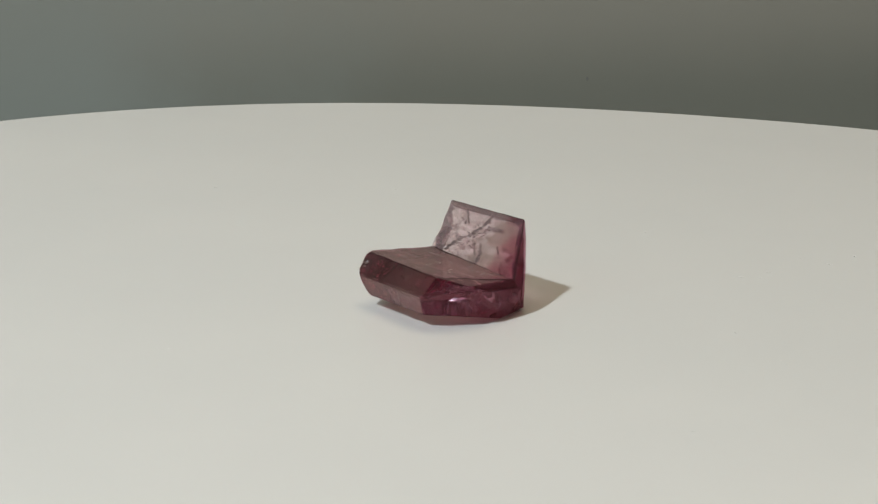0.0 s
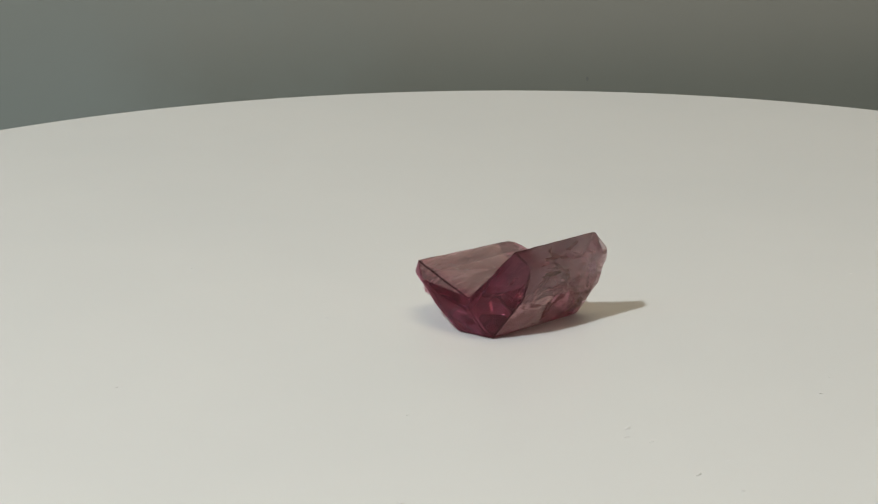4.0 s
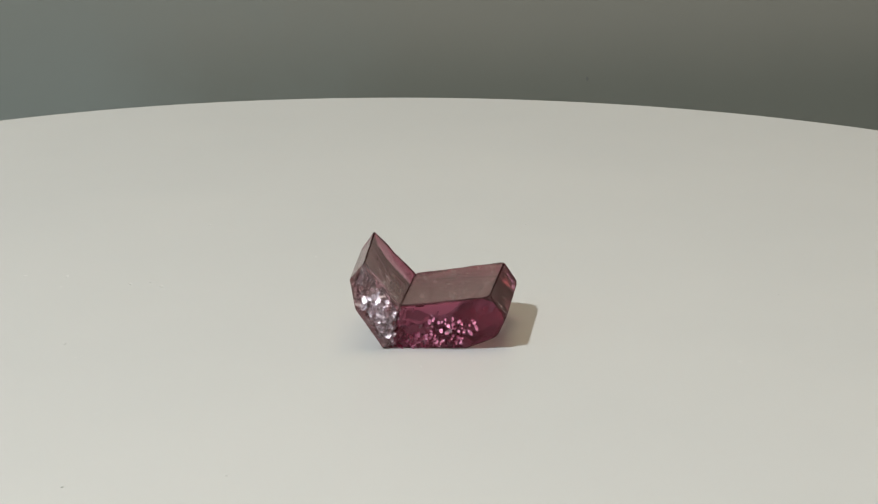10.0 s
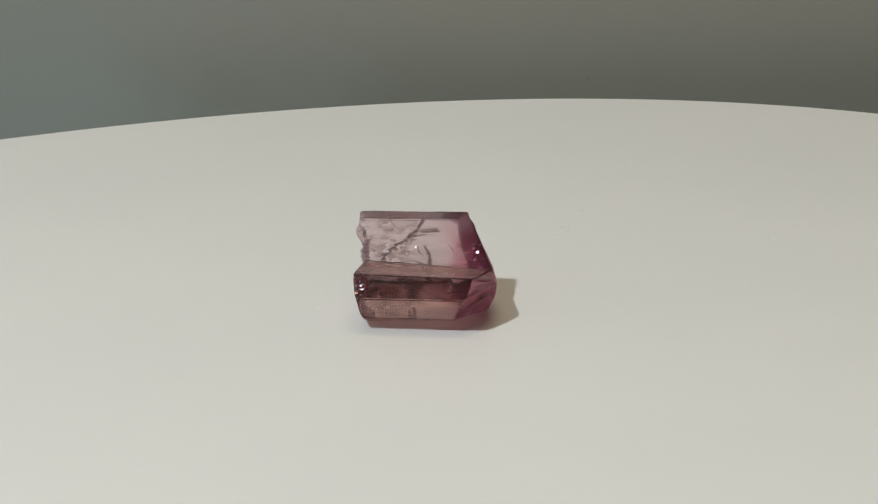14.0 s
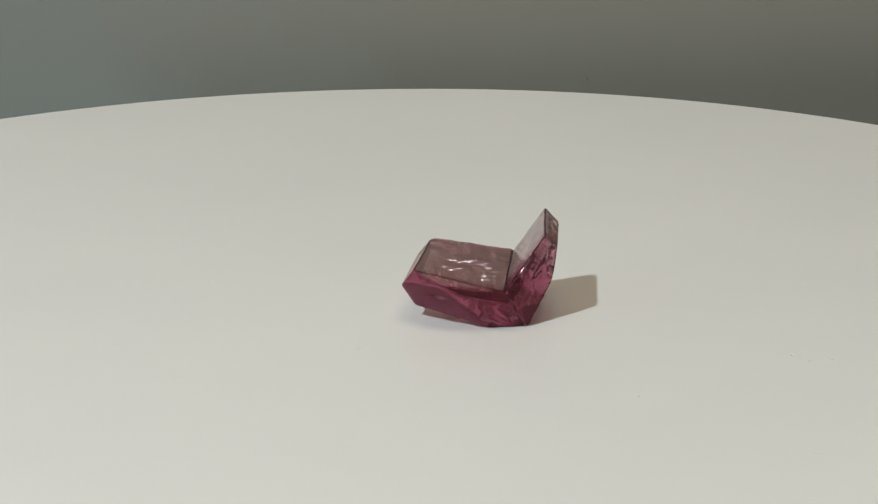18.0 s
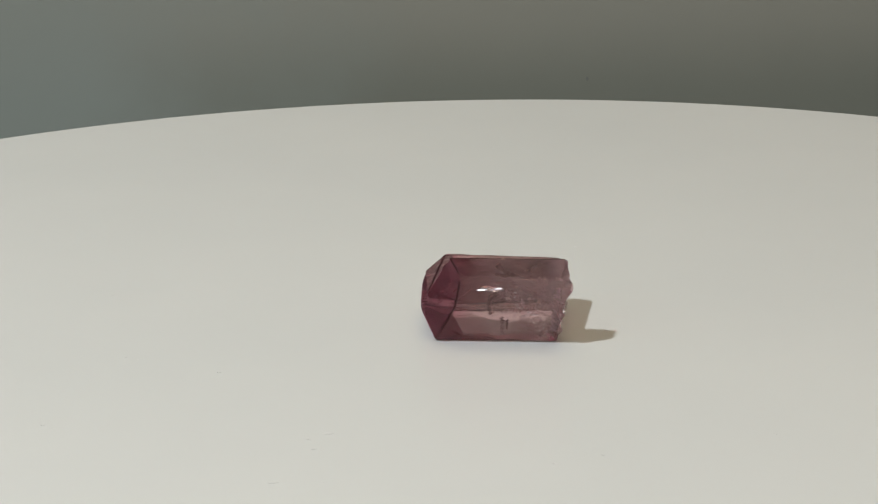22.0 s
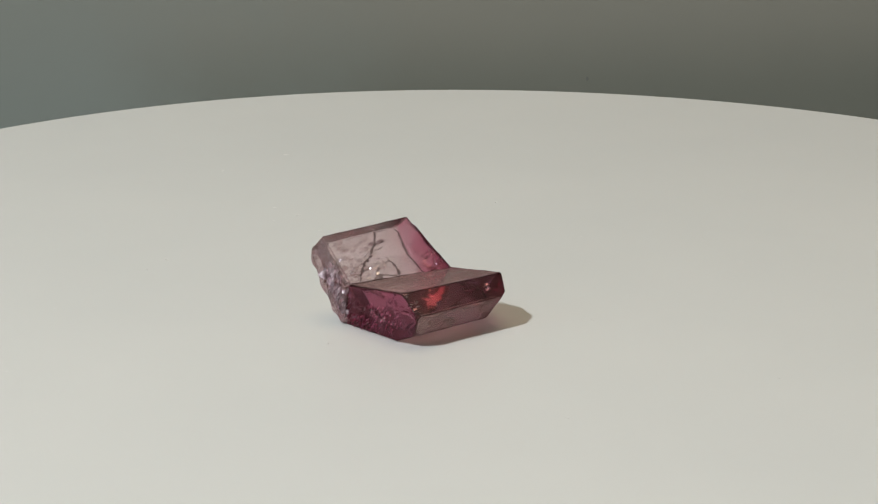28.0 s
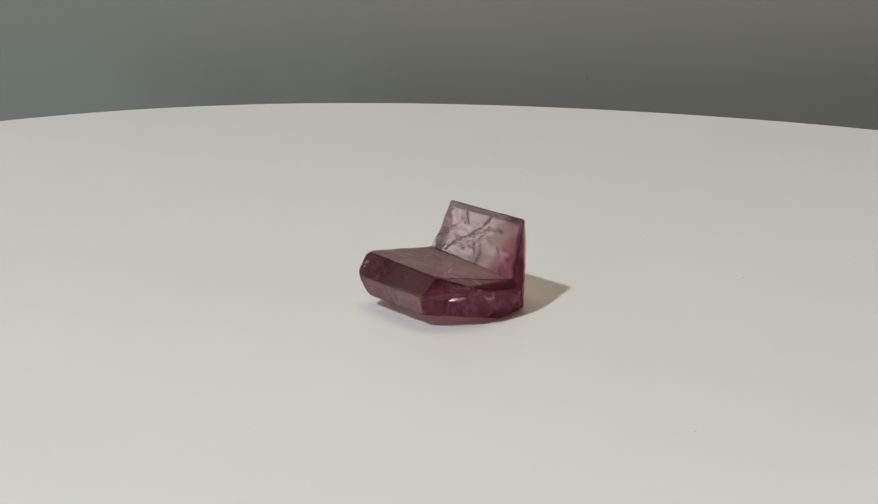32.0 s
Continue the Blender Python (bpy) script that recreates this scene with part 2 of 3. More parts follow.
def slab(name, lo, hi, mat):
    bm = bmesh.new()
    box(bm, lo, hi)
    ob = new(name, mesh_of(name, bm, [mat]))
    return tagged(ob, kind="structure")


# ---- the place ----
tagged(slab("table", (-1.5, -1.5, TABLE_Z - 0.03), (1.5, 1.58, TABLE_Z), M_TABLE), "plain matte grey table top under the turntable", "table")
tagged(slab("backdrop", (-0.8, 0.30, TABLE_Z), (0.8, 0.31, 0.9), M_BACK), "soft grey backdrop behind the turntable with the light's falloff painted in", "backdrop")
tagged(slab("wall_left", (-1.52, -1.5, -0.08), (-1.50, 1.6, 2.0), M_ROOM), "plain painted wall of the room", "wall")
tagged(slab("wall_right", (1.50, -1.5, -0.08), (1.52, 1.6, 2.0), M_ROOM), "plain painted wall of the room", "wall")
tagged(slab("wall_front", (-1.5, -1.52, -0.08), (1.5, -1.50, 2.0), M_ROOM), "plain painted wall behind the camera", "wall")
tagged(slab("wall_back", (-1.5, 1.58, -0.08), (1.5, 1.60, 2.0), M_ROOM), "plain painted wall behind the table", "wall")
tagged(slab("ceiling", (-1.5, -1.5, 2.0), (1.5, 1.6, 2.02), M_ROOM), "plain painted ceiling", "ceiling")


# a small dark mark on the backdrop
bm = bmesh.new()
bmesh.ops.create_icosphere(bm, subdivisions=2, radius=0.00045)
for v in bm.verts:
    v.co = Vector((v.co.x * 0.7, v.co.y * 0.15, v.co.z * 1.1)) * (1 + 0.3 * noise.noise(v.co * 900))
mark = new("spot", mesh_of("spot", bm, [M_CRUMB]))
mark.parent = bpy.data.objects["backdrop"]
mark.location = (0.0330, 0.2999, -0.0388)


# ---- the turntable ----
def rim(a):
    """Radius of the hand-cut platter towards the angle a."""
    return U * (1.811 - 0.029 * math.cos(a) + 0.005 * math.sin(a) + 0.052 * math.cos(2 * a) + 0.085 * math.sin(2 * a)
                - 0.028 * math.cos(3 * a) + 0.010 * math.sin(3 * a) + 0.001 * math.cos(4 * a) - 0.010 * math.sin(4 * a))


def platter_mesh(steps=360):
    bm = bmesh.new()
    loops = []
    for inset, z in ((0.0006, 0.0), (0.0002, -0.0001), (0.0, -0.0005), (0.0, -0.0026), (0.0005, -0.003)):
        loops.append([bm.verts.new(((rim(a) - inset) * math.cos(a), (rim(a) - inset) * math.sin(a), z))
                      for a in (i * math.tau / steps for i in range(steps))])
    for up, down in zip(loops, loops[1:]):
        for i in range(steps):
            j = (i + 1) % steps
            bm.faces.new((up[j], up[i], down[i], down[j]))
    bm.faces.new(loops[0])
    bm.faces.new(loops[-1][::-1])
    return bm


def drum_mesh(radius, low, high):
    bm = bmesh.new()
    bmesh.ops.create_cone(bm, cap_ends=True, segments=96, radius1=radius, radius2=radius * 0.97, depth=high - low)
    bmesh.ops.translate(bm, verts=bm.verts, vec=(0, 0, (low + high) / 2))
    bmesh.ops.bevel(bm, geom=[e for e in bm.edges if abs(e.verts[0].co.z - e.verts[1].co.z) < 1e-6], offset=0.0015, segments=2, affect="EDGES")
    return bm


turntable = tagged(new("turntable"), "white turntable with a slightly uneven round platter and dust specks", "turntable")
platter = part("platter", platter_mesh(), M_PLATTER, turntable, "satin white platter, slightly out of round")
part("base", drum_mesh(0.055, TABLE_Z, -0.003), M_PLATTER, turntable, "white turntable base")


def speck_mesh(rng, size):
    bm = bmesh.new()
    bmesh.ops.create_icosphere(bm, subdivisions=1, radius=1)
    sx, sy = size * rng.uniform(0.8, 1.7), size * rng.uniform(0.4, 0.8)
    for v in bm.verts:
        k = rng.uniform(0.6, 1.25)
        v.co = Vector((v.co.x * sx * k, v.co.y * sy * k, v.co.z * size * 0.12))
    return bm


rng = random.Random(4)
SPECKS = [(0.524, 0.165), (0.227, 0.560), (0.278, 0.676), (0.105, -0.547), (0.376, 0.242), (0.505, 0.177), (-0.093, -0.203), (0.141, -0.165),
          (-0.410, 0.538), (-0.547, 0.823), (0.285, 0.750), (-0.650, 0.338), (0.581, -0.157), (-0.232, 0.071), (-0.676, 0.549), (0.214, 0.678),
          (0.990, -0.720), (-0.095, 0.628), (0.613, 1.067), (0.422, 1.060), (0.712, 1.026), (-0.395, -0.469), (-0.235, -0.418), (-0.963, 0.312),
          (-0.162, 0.601), (0.208, 0.505), (0.609, 0.451), (0.234, 0.525)]
for x, y in SPECKS:
    ob = part("dust_speck", speck_mesh(rng, 0.00019 * rng.uniform(0.6, 1.4)), M_SPECK, platter)
    ob.matrix_basis = pose(x * U, y * U, 0.00002, 0, 0, rng.uniform(0, 180))


# ---- the crystal ----
SEAT = dict(S1=(-0.1732, -0.0382, 0.0906), S2=(0.0192, -0.0750, 0.0897), M1=(-0.1700, -0.0654, 0.0572), M2=(0.0070, -0.0956, 0.0594), Q=(0.0600, -0.0265, 0.0700),
            N1=(-0.1590, -0.0508, 0.0202), N2=(-0.0131, -0.0718, 0.0202), F1=(-0.1525, -0.0032, 0.0), F2=(0.0505, 0.0457, 0.0), T2=(0.0605, 0.0085, 0.0340),
            G1=(-0.1540, 0.0994, 0.0727), G2=(0.0560, 0.0690, 0.0620), K=(0.0675, 0.0785, 0.0470), B1=(-0.1435, 0.120, 0.0), B2=(0.0430, 0.104, 0.0))
PANEL = dict(P1=(-0.1580, 0.1538, 0.1446), P2=(0.0216, 0.1364, 0.1450), W1=(-0.1635, 0.1782, 0.1174), W2=(0.0074, 0.1586, 0.1188),
             Z1=(-0.1540, 0.1690, 0.0670), Z2=(0.0150, 0.1494, 0.0673), G1=(-0.1505, 0.0995, 0.0715), G2=(0.0572, 0.0685, 0.0600), K=(0.0685, 0.0820, 0.0480),
             B1=(-0.148, 0.126, 0.0), B2=(0.0444, 0.1095, 0.0), D1=(-0.142, 0.105, 0.0045), D2=(0.0400, 0.096, 0.0045))
LIFT = 0.00003
WORN = 0.0019                 # width of the rubbed edges, which carry the painted dark line
AXIS = Vector((math.cos(AXIS_TURN), -math.sin(AXIS_TURN), 0))


def hull_of(places):
    """The closed convex skin round some points, with its flat faces whole."""
    bm = bmesh.new()
    bmesh.ops.convex_hull(bm, input=[bm.verts.new(p) for p in places])
    bmesh.ops.delete(bm, geom=[v for v in bm.verts if not v.link_faces], context="VERTS")
    bmesh.ops.dissolve_limit(bm, angle_limit=radians(8), verts=bm.verts, edges=bm.edges)
    return bm


def hull_mesh(points, blunt):
    bm = hull_of([Vector(p) * U + Vector((0, 0, LIFT)) for p in points.values()])
    for key, size in blunt.items():
        corner = min(bm.verts, key=lambda v: (v.co - Vector(points[key]) * U).length)
        bmesh.ops.bevel(bm, geom=[corner], offset=size * U, segments=1, profile=0.5, affect="VERTICES")
    bmesh.ops.remove_doubles(bm, verts=bm.verts, dist=0.0058 * U)
    places = [v.co.copy() for v in bm.verts]
    bm.free()
    bm = hull_of(places)
    bm.normal_update()
    ridges = [e for e in bm.edges if e.calc_face_angle(0) > 0.28]
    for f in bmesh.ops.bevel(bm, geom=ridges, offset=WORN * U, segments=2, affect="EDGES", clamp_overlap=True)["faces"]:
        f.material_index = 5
    data = bpy.data.meshes.new("hull")
    bm.to_mesh(data)
    bm.free()
    for m in BODY[:6]:
        data.materials.append(m)
    return data


def grown_together(a, b):
    """One closed mesh round two intergrown bodies."""
    oa, ob = new("one", hull_mesh(a, dict(S1=0.010, M1=0.008, N1=0.006, Q=0.008, M2=0.005))), new("other", hull_mesh(b, dict(W2=0.009, K=0.006, W1=0.008)))
    mod = oa.modifiers.new("union", "BOOLEAN")
    mod.operation, mod.solver, mod.object = "UNION", "EXACT", ob
    graph = bpy.context.evaluated_depsgraph_get()
    data = bpy.data.meshes.new_from_object(oa.evaluated_get(graph))
    for o in (oa, ob):
        bpy.data.objects.remove(o)
    return data


def face_kind(n, mid):
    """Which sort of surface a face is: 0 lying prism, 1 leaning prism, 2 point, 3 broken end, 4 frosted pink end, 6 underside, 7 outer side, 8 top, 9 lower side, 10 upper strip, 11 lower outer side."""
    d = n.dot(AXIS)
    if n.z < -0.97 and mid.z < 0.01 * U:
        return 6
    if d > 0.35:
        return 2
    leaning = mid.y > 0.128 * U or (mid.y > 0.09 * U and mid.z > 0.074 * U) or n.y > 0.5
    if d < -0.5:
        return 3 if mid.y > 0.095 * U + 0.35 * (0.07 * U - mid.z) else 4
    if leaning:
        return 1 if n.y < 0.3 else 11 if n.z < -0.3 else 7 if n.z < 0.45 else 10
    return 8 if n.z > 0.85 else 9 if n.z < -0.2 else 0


def scoops(rng, count, size, flat):
    """Hollows of a broken surface: centre, depth, curvature."""
    return [(Vector((rng.uniform(-0.2, 0.2), rng.uniform(-0.1, 0.25), rng.uniform(-0.02, 0.17))) * U, rng.uniform(0, flat) * U, rng.uniform(0.6, 1.6) / (size * U)) for _ in range(count)]


def broken_height(p, hollows):
    return min((p - c).length_squared * k * 0.5 - d for c, d, k in hollows)


def refined(bm, limit, kinds):
    """A copy of a triangle mesh whose long edges, on faces of those kinds, are halved until they are short enough."""
    points = [v.co.copy() for v in bm.verts]
    bm.verts.index_update()
    tris = [([v.index for v in f.verts], f.material_index) for f in bm.faces]
    bm.free()
    while True:
        halves = {}
        for t, kind in tris:
            if kind in kinds:
                for i in range(3):
                    a, b = sorted((t[i], t[i - 1]))
                    if (a, b) not in halves and (points[a] - points[b]).length > limit:
                        halves[a, b] = len(points)
                        points.append((points[a] + points[b]) / 2)
        if not halves:
            break
        made = []
        for t, kind in tris:
            mids = [halves.get(tuple(sorted((t[i], t[(i + 1) % 3])))) for i in range(3)]
            cut = [i for i in range(3) if mids[i] is not None]
            if not cut:
                made.append((t, kind))
            elif len(cut) == 3:
                made += [((t[0], mids[0], mids[2]), kind), ((t[1], mids[1], mids[0]), kind), ((t[2], mids[2], mids[1]), kind), ((mids[0], mids[1], mids[2]), kind)]
            elif len(cut) == 2:
                k = next(i for i in range(3) if i not in cut)
                a, b, c, bc, ca = t[k], t[(k + 1) % 3], t[(k + 2) % 3], mids[(k + 1) % 3], mids[(k + 2) % 3]
                made.append(((c, ca, bc), kind))
                if (points[a] - points[bc]).length < (points[b] - points[ca]).length:
                    made += [((a, b, bc), kind), ((a, bc, ca), kind)]
                else:
                    made += [((a, b, ca), kind), ((b, bc, ca), kind)]
            else:
                k = cut[0]
                a, b, c, m = t[k], t[(k + 1) % 3], t[(k + 2) % 3], mids[k]
                made += [((a, m, c), kind), ((m, b, c), kind)]
        tris = made
    bm = bmesh.new()
    verts = [bm.verts.new(p) for p in points]
    for t, kind in tris:
        bm.faces.new([verts[i] for i in t]).material_index = kind
    return bm


def crystal_body():
    bm = bmesh.new()
    data = grown_together(SEAT, PANEL)
    bm.from_mesh(data)
    bpy.data.meshes.remove(data)
    bmesh.ops.remove_doubles(bm, verts=bm.verts, dist=0.0009 * U)
    bmesh.ops.dissolve_limit(bm, angle_limit=radians(4), verts=bm.verts, edges=bm.edges, delimit={"MATERIAL"})
    bm.normal_update()
    worn = {f for f in bm.faces if f.material_index == 5}
    plain_kinds = {f: face_kind(f.normal, f.calc_center_median()) for f in bm.faces if f not in worn}

    def beside(f):
        """The kinds of surface on both sides of a strip of rubbed edge."""
        seen, todo = {f}, [f]
        while todo:
            g = todo.pop()
            long = max(e.calc_length() for e in g.edges)
            for e in g.edges:
                for h in e.link_faces:
                    if h not in seen and e.calc_length() > 0.7 * long:
                        seen.add(h)
                        if h in worn and len(seen) < 8:
                            todo.append(h)
        return {plain_kinds[g] for g in seen if g in plain_kinds}

    blends = {}
    for f in worn:
        near = beside(f)
        if near == {2} or (2 in near and near & {0, 8, 9}):
            blends[f] = 2
        elif near == {0, 9}:
            blends[f] = 0
        elif near and near <= {3, 7, 10, 11, 1}:
            if not near & {1} or 3 in near:
                blends[f] = max(near - {3}, default=3) if near != {7, 10} else 7
    for f in bm.faces:
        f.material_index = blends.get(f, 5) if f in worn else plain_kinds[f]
    bmesh.ops.triangulate(bm, faces=list(bm.faces))
    for limit, kinds in ((0.030, range(12)), (0.012, (0, 1, 2, 3, 4, 6, 7, 8, 9, 10, 11)), (0.006, (2, 3, 4)), (0.0032, (3,)), (0.0042, (4,))):
        bm = refined(bm, limit * U, kinds)
    for _ in range(14):
        inner = [v for v in bm.verts if all(f.material_index == 2 for f in v.link_faces) and v.co.z > 0.004 * U]
        moved = [(v, sum((e.other_vert(v).co for e in v.link_edges), Vector()) / len(v.link_edges)) for v in inner]
        for v, co in moved:
            v.co = v.co.lerp(co, 0.6)
    for f in bm.faces:
        f.smooth = f.material_index == 2
    for e in bm.edges:
        e.smooth = all(f.material_index == 2 for f in e.link_faces)
    bm.normal_update()
    rng = random.Random(21)
    rough, lumpy = scoops(rng, 420, 0.032, 0.012), scoops(rng, 420, 0.06, 0.012)
    for v in bm.verts:
        kinds = {f.material_index for f in v.link_faces}
        p = v.co.copy()
        low = min(1.0, max(0.0, (p.z / U - 0.004) / 0.02))
        if kinds == {3}:
            h = broken_height(p, rough) + 0.0006 * U * noise.noise(p * 2200) + 0.008 * U * noise.noise(p * 420 + Vector((7, 0, 0)))
            v.co -= AXIS * (min(h * 0.9, 0.006 * U) - 0.004 * U) * low
        elif kinds == {4}:
            v.co -= AXIS * (broken_height(p, lumpy) * 0.38 + 0.0010 * U * noise.noise(p * 1100)) * low
        elif 3 in kinds:
            v.co += (AXIS * (0.010 * U * noise.noise(p * 700) - 0.002 * U) + Vector((0, 1, 1)) * 0.004 * U * noise.noise(p * 1300)) * low
        elif 5 in kinds:
            v.co += Vector((noise.noise(p * 1400), noise.noise(p * 1400 + Vector((9, 0, 0))), noise.noise(p * 1400 + Vector((0, 9, 0))))) * 0.0012 * U * low
    return bm


specimen = tagged(new("crystal_specimen"), "pink and smoky rose tourmaline twin crystal lying on the white platter", "crystal")
upper = lower = part("crystal_body", crystal_body(), BODY, specimen, "two intergrown prisms, smoky rose with a deep pink end")

IN = (Vector(PANEL["P2"]) - Vector(PANEL["P1"])).cross(Vector(PANEL["G1"]) - Vector(PANEL["P1"])).normalized()
if IN.y < 0:
    IN = -IN


def on_panel(u, v, deep):
    """A point inside the leaning crystal: u along it, v up it, deep plan units under its front face."""
    low = Vector(PANEL["G1"]).lerp(Vector(PANEL["G2"]), u)
    top = Vector(PANEL["P1"]).lerp(Vector(PANEL["P2"]), u)
    return (low.lerp(top, v) + IN * deep) * U + Vector((0, 0, LIFT))


def ribbon(path, width, deep, rng, place=None, gaps=0.2):
    """A thin jagged sheet along a crack."""
    place = place or on_panel
    bm = bmesh.new()
    rows, at = [], rng.uniform(0, 50)
    for (u0, v0), (u1, v1) in zip(path, path[1:]):
        du, dv = u1 - u0, v1 - v0
        long = math.hypot(du, dv)
        for k in range(12):
            f, at = k / 9, at + 1
            sway = 0.35 * width * noise.noise((at * 0.45, 3, 0))
            left, right = (width * max(0.10, 0.62 + 1.7 * noise.noise((at * 0.33, s, 0)) + 0.8 * noise.noise((at * 0.9, s, 5))) for s in (11, 29))
            u, v = u0 + du * f - dv / long * sway, v0 + dv * f + du / long * sway
            dip = 0.003 * noise.noise((at * 0.3, 40, 0))
            a, b = place(u + dv / long * left, v - du / long * left, deep + dip), place(u - dv / long * right, v + du / long * right, deep + dip + 0.004)
            c, d = a + IN * 0.0006 * U, b + IN * 0.0006 * U
            rows.append([bm.verts.new(p) for p in (a, b, d, c)])
    for p, q in zip(rows, rows[1:]):
        if rng.random() < gaps:
            continue
        for i in range(4):
            j = (i + 1) % 4
            bm.faces.new((p[i], p[j], q[j], q[i]))
    return bm


rng = random.Random(11)
for path, width, deep in (([(0.57, 0.93), (0.555, 0.845), (0.48, 0.67), (0.42, 0.585), (0.36, 0.465), (0.27, 0.375), (0.20, 0.25), (0.14, 0.09)], 0.021, 0.006),
                          ([(0.23, 0.92), (0.25, 0.85), (0.275, 0.77), (0.305, 0.68)], 0.010, 0.005),
                          ([(0.265, 0.72), (0.26, 0.64)], 0.007, 0.005),
                          ([(0.445, 0.37), (0.45, 0.26), (0.49, 0.15)], 0.009, 0.006),
                          ([(0.505, 0.40), (0.53, 0.27), (0.525, 0.13), (0.50, 0.0)], 0.018, 0.008), ([(0.46, 0.30), (0.50, 0.34), (0.53, 0.30)], 0.009, 0.010),
                          ([(0.28, 0.07), (0.38, 0.11), (0.47, 0.05), (0.55, 0.10)], 0.020, 0.012), ([(0.56, 0.60), (0.46, 0.56), (0.40, 0.50)], 0.004, 0.008),
                          ([(0.72, 0.45), (0.74, 0.34)], 0.008, 0.008), ([(0.68, 0.06), (0.80, 0.10), (0.82, 0.02)], 0.008, 0.006)):
    part("crack", ribbon(path, width, deep, rng, None, 0.04), M_CRACK, specimen, "dark jagged crack inside the crystal")


def hull_sides(points):
    """The planes that bound a crystal: a point on each with its outward normal."""
    bm = bmesh.new()
    for p in points.values():
        bm.verts.new(Vector(p) * U + Vector((0, 0, LIFT)))
    bmesh.ops.convex_hull(bm, input=list(bm.verts))
    bm.normal_update()
    mid = sum((Vector(p) for p in points.values()), Vector()) * (U / len(points))
    planes = [(f.verts[0].co.copy(), f.normal.copy()) for f in bm.faces]
    bm.free()
    return [(c, n if (c - mid).dot(n) > 0 else -n) for c, n in planes]


PANEL_SIDES, SEAT_SIDES = hull_sides(PANEL), hull_sides(SEAT)


def veil_mesh(rng, place, count, u_range, v_range, deep_range, size, way=None, spread=0.2, stretch=1.0, along=(1, -0.14, 0), sides=PANEL_SIDES, proud=-0.0012):
    """Small tilted flakes that glint in the crystal; way is a tilt picked to flash the lamp."""
    bm = bmesh.new()
    for _ in range(count):
        c = place(rng.uniform(*u_range), rng.uniform(*v_range), rng.uniform(*deep_range))
        turn = Euler((rng.uniform(0.3, 1.5), rng.uniform(-0.5, 0.5), rng.uniform(-0.7, 0.7))).to_matrix()
        if way:
            up = (Vector(way) + Vector([rng.gauss(0, spread) for _ in range(3)])).normalized()
            side = (Vector(along) - up * up.dot(Vector(along))).normalized()
            turn = Matrix((side, up.cross(side), up)).transposed()
        n = rng.randint(4, 6)
        r = size * U * rng.uniform(0.4, 1.2)
        corners = [c + turn @ Vector((math.cos(k * math.tau / n) * r * stretch * rng.uniform(0.7, 1.6), math.sin(k * math.tau / n) * r * rng.uniform(0.4, 1.0), 0))
                   for k in range(n)]
        if all((p - at).dot(out) < proud * U for p in corners for at, out in sides):
            bm.faces.new([bm.verts.new(p) for p in corners])
    return bm


def on_back(u, v, deep):
    """A point inside the leaning crystal under its outer side, from its foot (v 0) to its upper edge (v 1)."""
    low = Vector(PANEL["B1"]).lerp(Vector(PANEL["B2"]), u)
    mid = Vector(PANEL["Z1"]).lerp(Vector(PANEL["Z2"]), u)
    top = Vector(PANEL["W1"]).lerp(Vector(PANEL["W2"]), u)
    at = low.lerp(mid, v / 0.58) if v < 0.58 else mid.lerp(top, (v - 0.58) / 0.42)
    return (at - IN * deep) * U + Vector((0, 0, LIFT))


def on_seat(u, v, deep):
    """A point inside the lying crystal under its top: u along it, v from its front edge back to the groove."""
    front = Vector(SEAT["S1"]).lerp(Vector(SEAT["S2"]), u)
    back = Vector(SEAT["G1"]).lerp(Vector(SEAT["G2"]), u)
    return (front.lerp(back, v) - Vector((0, 0, deep))) * U + Vector((0, 0, LIFT))


def on_front(u, v, deep):
    """A point inside the lying crystal under its upper front strip."""
    low = Vector(SEAT["M1"]).lerp(Vector(SEAT["M2"]), u)
    top = Vector(SEAT["S1"]).lerp(Vector(SEAT["S2"]), u)
    return (low.lerp(top, v) + Vector((0, 0.77, -0.62)) * deep) * U + Vector((0, 0, LIFT))


def on_end(u, v, deep):
    """A point inside the lying crystal near its deep pink end: u from the groove forwards, v up it."""
    low = Vector(SEAT["B1"]).lerp(Vector(SEAT["F1"]), u)
    top = Vector(SEAT["G1"]).lerp(Vector(SEAT["M1"]), u)
    return (low.lerp(top, v) + Vector((deep, 0, 0))) * U + Vector((0, 0, LIFT))


def on_tip(u, v, deep):
    """A point inside the lying crystal under the sloping face of its point."""
    a, b, c = Vector(SEAT["M2"]), Vector(SEAT["Q"]), Vector(SEAT["F2"])
    return (a + (c - a) * u + (b - a) * v + Vector((-0.71, 0.45, 0.55)) * deep) * U + Vector((0, 0, LIFT))


def on_point(u, v, deep):
    """A point inside the lying crystal near its pointed end."""
    low = Vector(SEAT["F2"]).lerp(Vector(SEAT["B2"]), u)
    top = Vector(SEAT["M2"]).lerp(Vector(SEAT["G2"]), u)
    return (low.lerp(top, v) - Vector((deep, 0, 0))) * U + Vector((0, 0, LIFT))


